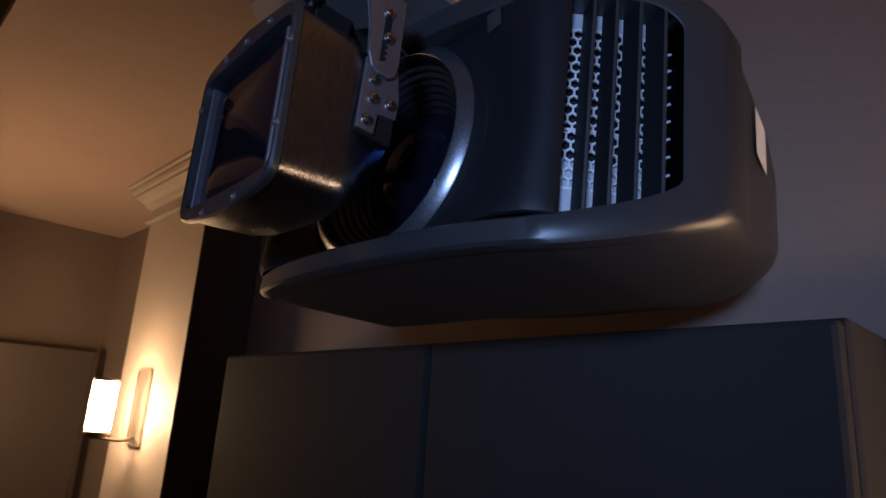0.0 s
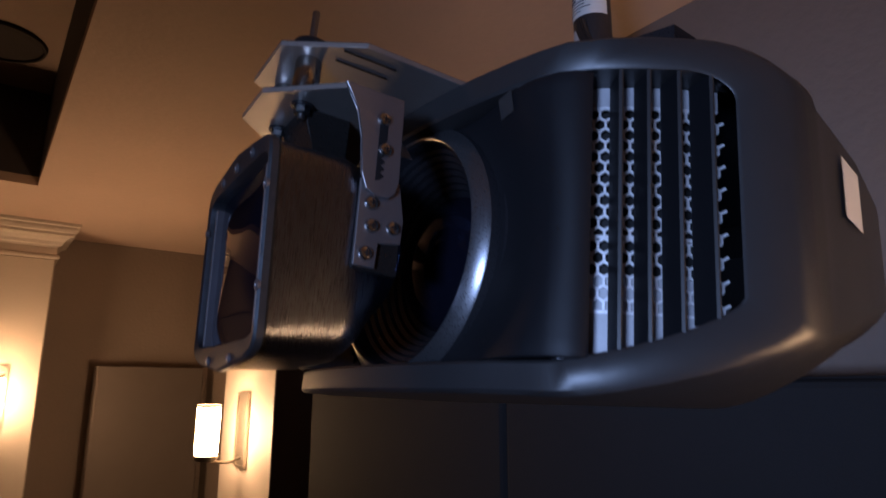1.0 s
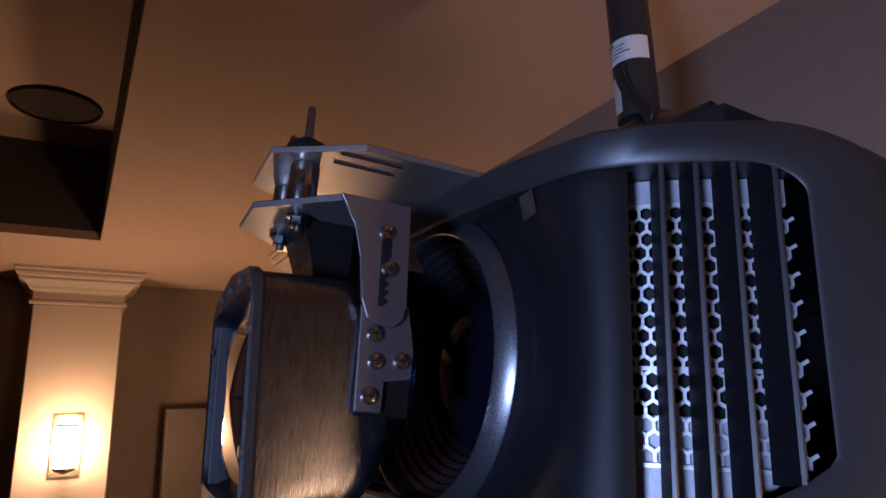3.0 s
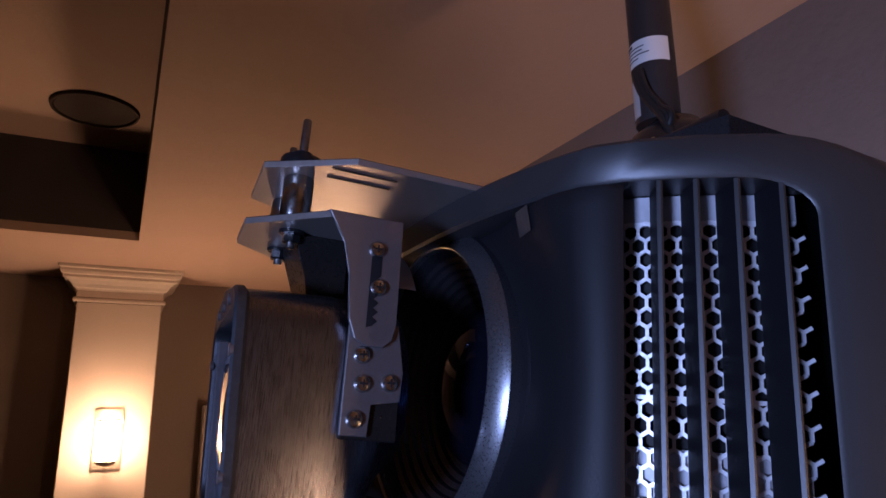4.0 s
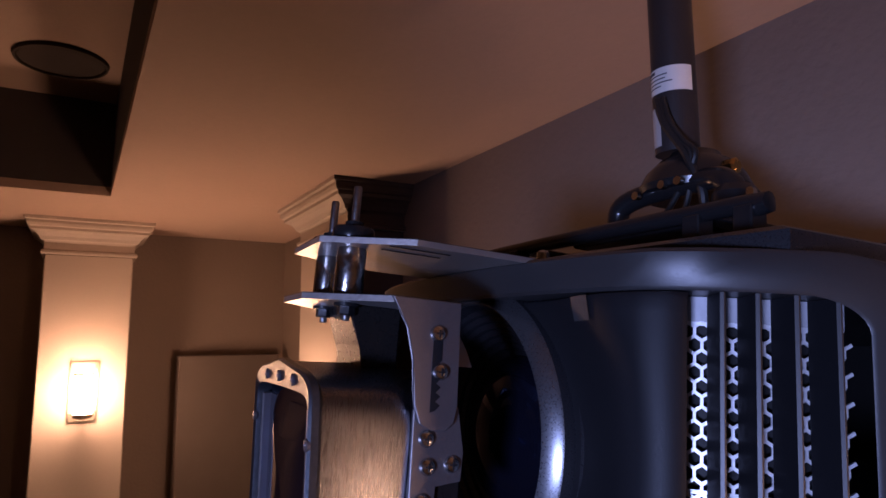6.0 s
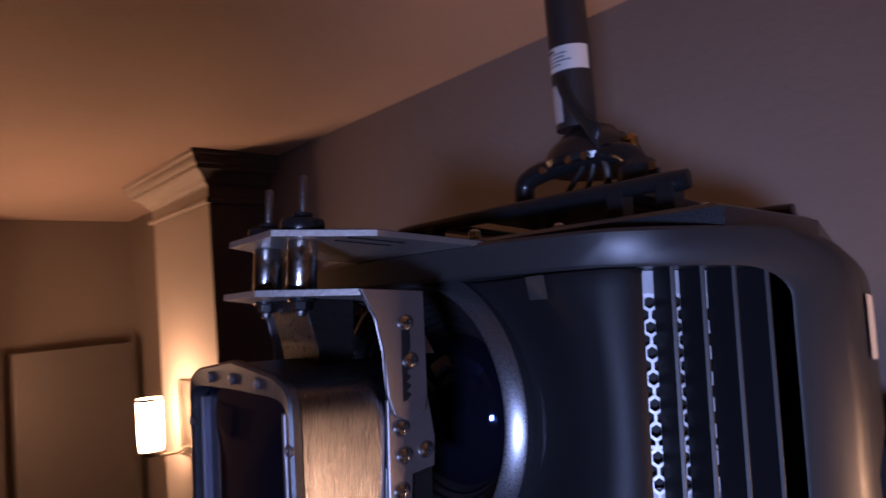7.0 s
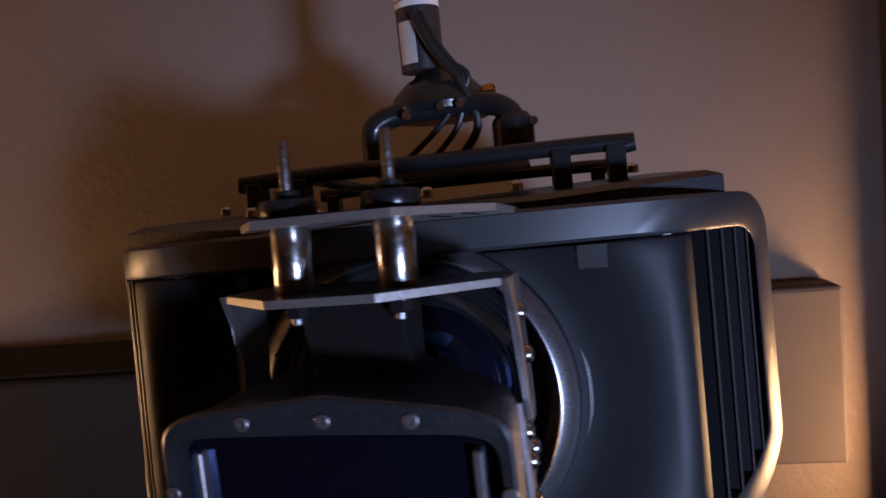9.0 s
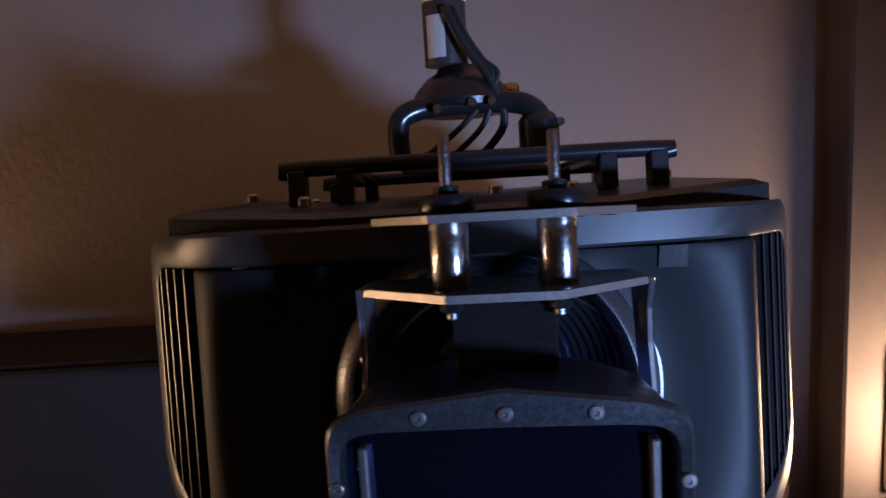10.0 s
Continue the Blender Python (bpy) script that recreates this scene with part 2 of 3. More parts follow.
def wall_sconce(m, label):
    """Local: the wall is the plane y = 0, the shade stands out towards -y."""
    ob = thing("wall_sconce", label, "wall lamp", m, "wall sconces")
    outer, inner = rounded(-0.05, 0.05, -0.115, 0.115, 0.004, 2), rounded(-0.043, 0.043, -0.108, 0.108, 0.003, 2)
    part("back_plate", loft([[(x, -0.001, z) for x, z in outer], [(x, -0.01, z) for x, z in outer], [(x, -0.01, z) for x, z in inner], [(x, -0.006, z) for x, z in inner]]), M_NICKEL, ob, "brushed nickel back plate")
    part("arm", tube(smooth_line([(0, -0.006, -0.085), (0, -0.04, -0.097), (0, -0.09, -0.093), (0, -0.112, -0.085)]), 0.005), M_NICKEL, ob, "curved nickel arm", smooth=True)
    part("cup", revolve([(0.008, -0.095), (0.03, -0.088), (0.037, -0.08), (0.037, -0.074), (0.03, -0.072)], 24, centre=(0, -0.112, 0)), M_NICKEL, ob, "nickel cup", smooth=True)
    part("shade", revolve([(0.03, -0.071), (0.034, -0.068), (0.035, 0.07), (0.034, 0.075), (0.028, 0.076), (0.027, 0.06)], 32, centre=(0, -0.112, 0)), M_SHADE, ob, "lit frosted glass cylinder", smooth=True)
    part("rim", revolve([(0.036, 0.07), (0.0375, 0.074), (0.0365, 0.078), (0.034, 0.078)], 32, centre=(0, -0.112, 0), caps=(False, False)), M_NICKEL, ob, "thin nickel rim", smooth=True)
    return ob


wall_sconce(pose(-1.68, 0.43, 1.91), "lit glass wall sconce on the rear pilaster")
wall_sconce(pose(-2.54, -0.236, 2.003, 0, 0, 90), "lit glass wall sconce on the side pilaster")
wall_sconce(pose(0.70, WY1 - 0.072, 1.84), "lit glass wall sconce beside the projector")


def acoustic_panel(x0, x1, y0, y1, z0, z1, mat, label):
    ob = thing("acoustic_panel", label, "wall panel", group="wall panels")
    part("fabric_face", box(x0, x1, y0, y1, z0, z1, 0.006, 2), mat, ob)
    if x1 - x0 > y1 - y0:
        part("back_frame", box(x0 + 0.006, x1 - 0.006, y1 + 0.0002, y1 + 0.0018, z0 + 0.006, z1 - 0.006), M_BOXFAB, ob, "dark frame behind the fabric")
        part("top_seam", tube([(x0 + 0.008, y0 + 0.012, z1), (x1 - 0.008, y0 + 0.012, z1)], 0.0012, 6), M_BOXFAB, ob, "thin dark seam")
    else:
        part("back_frame", box(x0 - 0.0018, x0 - 0.0002, y0 + 0.006, y1 - 0.006, z0 + 0.006, z1 - 0.006), M_BOXFAB, ob, "dark frame behind the fabric")
        part("top_seam", tube([(x1 - 0.012, y0 + 0.008, z1), (x1 - 0.012, y1 - 0.008, z1)], 0.0012, 6), M_BOXFAB, ob, "thin dark seam")
    return ob


acoustic_panel(0.25, 0.488, 0.56, WY1 - 0.002, 1.805, 2.068, M_FABRIC, "square taupe fabric panel on the rear wall")
acoustic_panel(-1.41, -1.12, 0.56, WY1 - 0.002, 1.727, 2.03, M_FABRIC, "taupe fabric panel near the rear pilaster")
acoustic_panel(WX0 + 0.002, -2.68, 0.13, 0.57, 1.35, 2.13, M_FABRIC, "thick taupe fabric panel in the room corner")
acoustic_panel(WX0 + 0.002, -2.75, -1.05, -0.65, 1.91, 2.195, M_FABRIC, "square taupe fabric panel on the side wall")
cab = thing("speaker_cabinet", "long dark fabric-covered speaker cabinet on the rear wall", "speaker")
part("cabinet", box(-1.10, 0.232, 0.42, WY1 - 0.002, 1.42, 2.05, 0.004, 1), M_BOXFAB, cab)
part("grille", box(-1.097, -0.378, 0.395, 0.418, 1.425, 2.046, 0.008, 2), M_BOXFAB, cab, "dark fabric front")
part("grille", box(-0.372, 0.229, 0.395, 0.418, 1.425, 2.046, 0.008, 2), M_BOXFAB, cab, "dark fabric front")

spk = thing("ceiling_speaker", "round brown ceiling speaker grille in the tray", "speaker", pose(-1.66, -0.355, TRAY_Z))
part("grille", revolve([(0.0, -0.008), (0.09, -0.008), (0.108, -0.006), (0.113, -0.0005)][::-1], 48, caps=(True, False)), M_GRILLE, spk)
part("bezel", revolve([(0.113, -0.0005), (0.113, -0.01), (0.119, -0.01), (0.122, -0.0005)], 48, caps=(False, False)), M_GRILLE, spk, smooth=True)


# ---- the projector, hung with its nose tipped up ----
AX_Z = 2.138
OFF = Vector((0, 0.2, 2.03))
HANG = BASE @ Matrix.Translation(OFF)


def local(bm):
    bmesh.ops.translate(bm, verts=bm.verts, vec=-OFF)
    return bm


def front(x):
    """The bowed front: depth of the face at x."""
    u = max(0.0, abs(x) - 0.17)
    return -0.036 + 0.45 * x * x + 9.0 * x ** 4 + 0.3 * u + 4.5 * u * u


def vent_face(x):
    """The blades of the vents stand a little behind the frame."""
    return front(x) + 0.002


def behind(x, n):
    """The point n metres behind the vent's face at x, square to it."""
    m = (vent_face(x + 0.001) - vent_face(x - 0.001)) / 0.002
    L = math.hypot(1, m)
    return x - m / L * n, vent_face(x) + n / L


# distance along the vent's face, from x = 0.15 outwards
ARC = [0.0]
for k in range(100):
    ARC.append(ARC[-1] + math.hypot(0.001, vent_face(0.151 + 0.001 * k) - vent_face(0.150 + 0.001 * k)))


def along(d):
    """x on the vent's face at d metres from its inner end."""
    return float(np.interp(d, ARC, [0.15 + 0.001 * k for k in range(101)]))


def dish(x, z):
    """The middle panel sinks towards the lens."""
    k = max(0.0, min(1.0, (0.182 - math.hypot(x, z - AX_Z)) / 0.072))
    return 0.023 * k * k * (3 - 2 * k)


def dense(outline):
    """Long straight runs are cut up so that they follow the bowed front."""
    pts = []
    for (x, z), (u, w) in zip(outline, outline[1:] + outline[:1]):
        n = 24 if abs(u - x) > 0.1 else 1
        pts += [(x + (u - x) * k / n, z + (w - z) * k / n) for k in range(n)]
    return pts


def shell(w, z0, z1, r, cx=0.085, cz=0.048, n=8):
    """A front outline: small round corners above, long sloping ones below."""
    out = []
    for sx, sz, a0, ra, rb in ((1, 1, 0, r, r), (-1, 1, 90, r, r), (-1, -1, 180, cx, cz), (1, -1, 270, cx, cz)):
        for k in range(n + 1):
            a = radians(a0 + 90 * k / n)
            c, s = math.cos(a), math.sin(a)
            if sz < 0:
                c, s = math.copysign(abs(c) ** 1.3, c), math.copysign(abs(s) ** 1.3, s)
            out.append((sx * (w - ra) + ra * c, (z1 - rb if sz > 0 else z0 + rb) + rb * s))
    return out


def sill(x):
    """The lower edge of the vent opening at x."""
    c = max(0.0, min(1.0, (abs(x) - 0.164) / 0.074))
    return 2.0905 - 0.041 * (1 - c ** 1.538) ** 0.65 - 0.002


projector = thing("projector", "black home cinema projector hung from a ceiling pipe", "projector", pose(-0.008, 0, 0) @ HANG)
# housing: side walls draw in and the underside rises towards the rear
SECT = [(0.028, 0.2560, 2.031, 2.251, 0.03), (0.05, 0.2560, 2.03, 2.253, 0.03), (0.155, 0.243, 2.036, 2.259, 0.03), (0.19, 0.237, 2.046, 2.262, 0.035),
        (0.26, 0.225, 2.07, 2.263, 0.04), (0.34, 0.205, 2.09, 2.258, 0.04), (0.42, 0.175, 2.11, 2.245, 0.04), (0.45, 0.150, 2.125, 2.235, 0.04)]
rings = []
for i, (y, w, z0, z1, r) in enumerate(SECT):
    ring = []
    for x, z in dense(shell(w, z0, z1, r)):
        yy = y if i > 1 else max(front(x) + (0.012 if i == 0 else 0.03), -1)
        ring.append((x, yy, z))
    rings.append(ring)
part("housing", local(loft(rings, caps=(False, True))), M_BODY, projector, smooth=40)
# bezel round the whole front
o = shell(0.2570, 2.03, 2.252, 0.03)
o2 = shell(0.2545, 2.0325, 2.2495, 0.028)
i1 = shell(0.2400, 2.0475, 2.2315, 0.020, 0.075, 0.042)
i2 = shell(0.2380, 2.0495, 2.2295, 0.018, 0.074, 0.041)


def sunk(outline, d):
    return [(x, front(x) + d, z) for x, z in dense(outline)]


part("bezel", local(loft([sunk(o, 0.014), sunk(o, 0.003), sunk(o2, 0.0), sunk(i1, 0.0), sunk(i2, 0.002), sunk(i2, 0.04)], caps=(False, False))), M_BODY, projector, "satin grey-black front frame", smooth=40)
# middle panel, its ends rolled back beside the vents
line = [(0.162, 0.022), (0.174, 0.0115), (0.1815, 0.0055), (0.1842, 0.0012), (0.1832, -0.0020), (0.178, -0.0044)] + [(0.17 - 0.34 * k / 60, -0.005) for k in range(61)]
line += [(-x, d) for x, d in line[:6][::-1]]
z0, z1 = 2.0505, 2.2285
rows = [(z0, 0.004), (z0 + 0.001, 0.001)] + [(z0 + 0.004 + (z1 - z0 - 0.008) * k / 24, 0.0) for k in range(25)] + [(z1 - 0.001, 0.001), (z1, 0.004)]
for sx in (1, -1):
    half = [(sx * x, d) for x, d in line if x > -0.001]
    panel = loft([[(x, front(x) + d + e + dish(x, z), z) for x, d in half] for z, e in rows], closed=False)
    bmesh.ops.delete(panel, geom=[f for f in panel.faces if math.hypot(f.calc_center_median().x, f.calc_center_median().z - AX_Z) < 0.1035], context="FACES")
    part("front_panel", local(panel), M_PANEL, projector, "smooth dark front panel", smooth=50)
for sx in (1, -1):
    part("inner_wall", local(loft([[(sx * behind(x, 0.03)[0], behind(x, 0.03)[1], max(z, sill(x))) for x in [0.15 + 0.088 * k / 14 for k in range(15)]] for z in (2.04, 2.24)], closed=False)), M_DARK, projector)
# lens ring
C = (0.008, 0.0275, AX_Z)
flange = revolve([(0.112, -0.012), (0.1118, -0.0365), (0.1105, -0.0385), (0.1085, -0.0388), (0.1070, -0.037), (0.1045, -0.037), (0.1035, -0.042), (0.1022, -0.0455)], 128, "y", C, (False, False))
for v in flange.verts:
    v.co.z = min(2.2475, max(2.0345, v.co.z))
part("lens_flange", local(flange), M_TOP, projector, "thin black flange round the lens", smooth=25)
part("lens_ring", local(revolve([(0.1022, -0.0455), (0.1012, -0.0468), (0.0926, -0.0536), (0.0912, -0.0540), (0.0902, -0.0530), (0.0896, -0.049)], 128, "y", C, (False, False))), M_RING, projector, "broad bevelled black metal lens ring", smooth=25)
well = [(0.0896, -0.049), (0.087, -0.040)]
for k in range(6):
    r = 0.084 - 0.0045 * k
    well += [(r, -0.038 + 0.005 * k), (r - 0.001, -0.035 + 0.005 * k)]
well += [(0.058, -0.008), (0.056, -0.006)]
part("lens_well", local(revolve(well, 96, "y", C, (False, False))), M_TOP, projector, "stepped black lens well", smooth=20)
part("lens_glass", local(revolve([(0.057, -0.006), (0.053, -0.014), (0.044, -0.022), (0.031, -0.028), (0.016, -0.0315), (0.004, -0.0325)], 64, "y", C, (False, True))), M_LENS, projector, "convex coated glass", smooth=60)
# side vents: upright blades in front of a honeycomb screen
HEX = 0.0049


def honeycomb(sx):
    bm = bmesh.new()
    wx, top, low = HEX * math.sqrt(3), 2.213, 2.083

    def strip(a, b, w=0.0009):
        (ax, az), (bx, bz) = a, b
        L = math.hypot(bx - ax, bz - az)
        nx, nz = -(bz - az) / L * w, (bx - ax) / L * w
        vs = []
        for d in (0.0225, 0.0240):
            for px, pz, s in ((ax, az, 1), (bx, bz, 1), (bx, bz, -1), (ax, az, -1)):
                X, Y = behind(along(px + s * nx), d)
                vs.append(bm.verts.new((sx * X, Y, pz + s * nz)))
        for f in ((0, 1, 2, 3), (7, 6, 5, 4), (0, 4, 5, 1), (2, 6, 7, 3)):
            bm.faces.new([vs[i] for i in f])

    row, z = 0, low
    while z < top:
        x = 0.012 + (wx / 2 if row % 2 else 0)
        while x < ARC[88]:
            strip((x, z), (x, z + HEX))
            strip((x, z + HEX), (x + wx / 2, z + 1.5 * HEX))
            strip((x, z + HEX), (x - wx / 2, z + 1.5 * HEX))
            x += wx
        row, z = row + 1, z + 1.5 * HEX
    for zz in (2.0815, 2.128, 2.2145):
        for k in range(11):
            strip((0.012 + 0.01 * k, zz), (0.022 + 0.01 * k, zz), 0.001)
    return bm


for s in (1, -1):
    vent = part("vent", local(honeycomb(s)), M_MESH, projector, "bare metal honeycomb screen")
    for lo, hi, mat, d in ((2.052, 2.081, M_BACK, 0.0226), (2.215, 2.229, M_BACK, 0.0226), (2.081, 2.105, M_BACK, 0.0262)):
        part("vent_plate", local(loft([[(s * behind(0.158 + 0.01 * k, d)[0], behind(0.158 + 0.01 * k, d)[1], max(z, sill(0.158 + 0.01 * k))) for k in range(9)] for z in (lo, hi)], closed=False)), mat, vent, "grey duct plate")
    for k in range(4):
        x = 0.1962 + 0.0113 * k
        (ax, ay), (bx, by) = behind(x, 0.0215), behind(x - 0.001, 0.0205)
        m = (vent_face(x + 0.001) - vent_face(x - 0.001)) / 0.002
        tx, ty = -0.0040 / math.hypot(1, m), -0.0040 * m / math.hypot(1, m)
        f = vent_face(x)
        part("blade", local(prism([(s * (x - 0.0009), f + 0.0002), (s * (x + 0.0004), f + 0.0016), (s * (ax + tx), ay + ty), (s * (bx + tx), by + ty)], sill(x), 2.229)), M_PANEL, vent, "angled black blade")
        part("blade_edge", local(prism([(s * (x - 0.0009), f - 0.0010), (s * (x + 0.0006), f + 0.0002), (s * (x + 0.0006), f + 0.0015), (s * (x - 0.0009), f + 0.0001)], sill(x), 2.229)), M_BODY, vent)
# top cover, two levels, with screws
cov = [(-0.215, 0.035), (-0.10, -0.005), (0.10, -0.005), (0.215, 0.035), (0.205, 0.22), (0.17, 0.37), (-0.17, 0.37), (-0.205, 0.22)]
part("top_cover", local(loft([[(x, y, 2.248) for x, y in cov], [(x, y, 2.257 + 0.02 * min(1, max(0, y) / 0.1)) for x, y in cov], [(x * 0.96, y * 0.96 + 0.008, 2.261 + 0.02 * min(1, max(0, y) / 0.1)) for x, y in cov]])), M_TOP, projector, "glossy black raised top cover")
for x, y in ((-0.178, 0.12), (-0.12, 0.05), (0.02, 0.03), (0.168, 0.112), (0.08, 0.06), (-0.16, 0.3), (0.17, 0.27)):
    part("screw", local(revolve([(0.005, 2.276 if y > 0.1 else 2.268), (0.005, 2.281 if y > 0.1 else 2.273), (0.003, 2.283 if y > 0.1 else 2.275)], 14, centre=(x, y, 0))), M_STEEL, projector, "bright cover screw", smooth=True)
part("sensor_window", local(loft([[(0.116 + 0.017 * k / 4, front(0.116 + 0.017 * k / 4) - 0.0062 + dish(0.116 + 0.017 * k / 4, z), z) for k in range(5)] for z in (2.2135, 2.2275)], closed=False)), M_STICKER, projector, "small grey sensor window")
part("sensor_hole", local(revolve([(0.0055, front(0.1) - 0.0052), (0.0055, front(0.1) - 0.0075), (0.004, front(0.1) - 0.0075), (0.0035, front(0.1) - 0.006)], 20, "y", (-0.118, 0, 2.073))), M_DARK, projector, "round dark receiver")
part("side_badge", local(loft([[(0.2415 - 0.0145 * (y - 0.18) / 0.08, y, z) for y in (0.195, 0.21, 0.225, 0.24)] for z in (2.172, 2.218)], closed=False)), M_LABEL, projector, "pale side badge")

# ---- add-on lens held in front of the projector ----
lensbox = thing("anamorphic_lens", "black add-on lens on a bracket in front of the projector", "lens", pose(0.006, -0.11, 0, 0, 0, -3.5) @ pose(0, 0.11, 0) @ HANG)


def barrel(cx, cz, a, b, y, e=3.2, n=72, arch=0.0):
    ring = []
    for i in range(n):
        t = 2 * math.pi * i / n
        c, s = math.cos(t), math.sin(t)
        x = a * math.copysign(abs(c) ** (2 / e), c)
        z = b * math.copysign(abs(s) ** (2 / e), s)
        z *= 1 - arch * (x / a) ** 2
        ring.append((cx + x, y, cz + z))
    return ring


HX, HZ = -0.008, 2.108
TIP = pose(0, -0.12, 2.17, 4.0, 0, 0) @ pose(0, 0.12, -2.17)


def plumb(bm):
    """Hood parts hang nearly upright under the tipped plates."""
    bm.transform(TIP)
    return local(bm)


part("hood", plumb(loft([barrel(HX, AX_Z - 0.012, 0.05, 0.048, -0.056, 2), barrel(HX, HZ + 0.012, 0.059, 0.054, -0.070, 2.3), barrel(HX, HZ + 0.004, 0.068, 0.064, -0.085, 3.4, arch=0.05),
                         barrel(HX, HZ + 0.001, 0.0725, 0.069, -0.098, 6, arch=0.10), barrel(HX, HZ, 0.0745, 0.0712, -0.108, 11, arch=0.14), barrel(HX, HZ, 0.0765, 0.0725, -0.152, 16, arch=0.16)], caps=(True, False))), M_HOOD, lensbox, "brushed black metal lens hood", smooth=30)
part("front_rim", plumb(loft([barrel(HX, HZ, 0.0765, 0.0725, -0.152, 16, arch=0.16), barrel(HX, HZ, 0.0785, 0.0745, -0.154, 16, arch=0.16), barrel(HX, HZ, 0.0785, 0.0745, -0.158, 16, arch=0.16), barrel(HX, HZ, 0.077, 0.073, -0.1595, 16, arch=0.16),
                              barrel(HX, HZ, 0.073, 0.0575, -0.1585, 12, arch=0.02), barrel(HX, HZ, 0.072, 0.0565, -0.154, 12, arch=0.01), barrel(HX, HZ, 0.0715, 0.056, -0.147, 12)], caps=(False, False))), M_HOODTOP, lensbox, "worn black front rim", smooth=35)
part("front_glass", plumb(loft([barrel(HX, HZ, 0.0715 * k, 0.056 * k, -0.1495 - 0.0065 * (1 - k * k), 12 - 9.9 * (1 - k)) for k in (1.0, 0.9, 0.78, 0.62, 0.45, 0.28, 0.12, 0.03)], caps=(False, True))), M_LENS, lensbox, "dark bowed front glass", smooth=60)
for x in (-0.071, 0.055):
    part("inner_strip", plumb(box(x - 0.002, x + 0.002, -0.1565, -0.148, 2.053, 2.157, 0.0008, 1)), M_ARM, lensbox, "pale strip inside the hood")
for x, zz in ((-0.045, 2.171), (0.03, 2.171), (-0.008, 2.1715), (-0.0825, 2.14), (0.0675, 2.14), (0.0675, 2.08), (-0.035, 2.041), (0.02, 2.041)):
    part("screw", plumb(revolve([(0.0034, -0.158), (0.0034, -0.1599), (0.0029, -0.1603), (0.0012, -0.1604), (0.0009, -0.1598)], 12, "y", (x, 0, zz))), M_ARM, lensbox, "rim screw", smooth=True)


def edged_plate(name, outline, za, zb, label):
    """A black plate with a bright cut edge between its two faces."""
    pl = part(name, local(prism(outline, za + 0.0004, zb - 0.0004)), M_EDGE, lensbox, "bare bright plate edge")
    grow = [(x * 0.995 - 0.00002, y) for x, y in outline]
    part("face", local(prism(grow, zb - 0.0004, zb)), M_PLATE, pl, label)
    part("under_face", local(prism(grow, za, za + 0.0004)), M_EDGE, pl, "bare metal underside")
    return pl


edged_plate("top_plate", [(0.027, -0.152), (0.063, -0.103), (0.063, 0.02), (-0.070, 0.02), (-0.070, -0.103), (-0.037, -0.152)], 2.2505, 2.2545, "black plate over the lens")
edged_plate("lower_plate", [(0.019, -0.157), (0.0645, -0.115), (0.0645, -0.073), (-0.0745, -0.073), (-0.0745, -0.115), (-0.031, -0.157)], 2.2160, 2.2200, "black plate above the hood")
for x in (0.035, 0.05):
    part("slot", local(box(x - 0.001, x + 0.001, -0.115, -0.075, 2.2498, 2.2503)), M_DARK, lensbox, "long dark adjusting slot")
for x in (0.0205, -0.0295):
    part("standoff", local(revolve([(0.0085, 2.2202), (0.0092, 2.2215), (0.0092, 2.2485), (0.0085, 2.2503)], 28, centre=(x, -0.129, 0))), M_STEEL, lensbox, "polished steel standoff", smooth=35)
    part("knob", local(revolve([(0.0125, 2.2546), (0.0132, 2.256), (0.0132, 2.2615), (0.0125, 2.263), (0.006, 2.2635), (0.006, 2.267), (0.004, 2.2675)], 28, centre=(x, -0.129, 0))), M_MOUNT, lensbox, "round black clamping knob", smooth=35)
    part("rod", local(revolve([(0.0027, 2.2676), (0.0027, 2.2895), (0.0022, 2.2905)], 14, centre=(x, -0.129, 0))), M_ROD, lensbox, "threaded steel rod", smooth=True)
    part("washer", local(revolve([(0.0075, 2.2138), (0.008, 2.2142), (0.008, 2.2159)], 24, centre=(x, -0.129, 0))), M_MOUNT, lensbox, "black washer", smooth=True)
    part("nut", local(revolve([(0.005, 2.2085), (0.0056, 2.2092), (0.0056, 2.2137)], 6, centre=(x, -0.129, 0))), M_MOUNT, lensbox, "black hexagon nut")
    part("stud", local(revolve([(0.0022, 2.2050), (0.0027, 2.2056), (0.0027, 2.2084)], 12, centre=(x, -0.129, 0))), M_ROD, lensbox, "rod end below the plate", smooth=True)
part("hanger_block", local(prism([(-0.128, 2.216), (-0.092, 2.216), (-0.092, 2.160), (-0.112, 2.160), (-0.118, 2.19)], -0.03, 0.02, "x", 0.001)), M_PLATE, lensbox, "black hanger block on the hood")
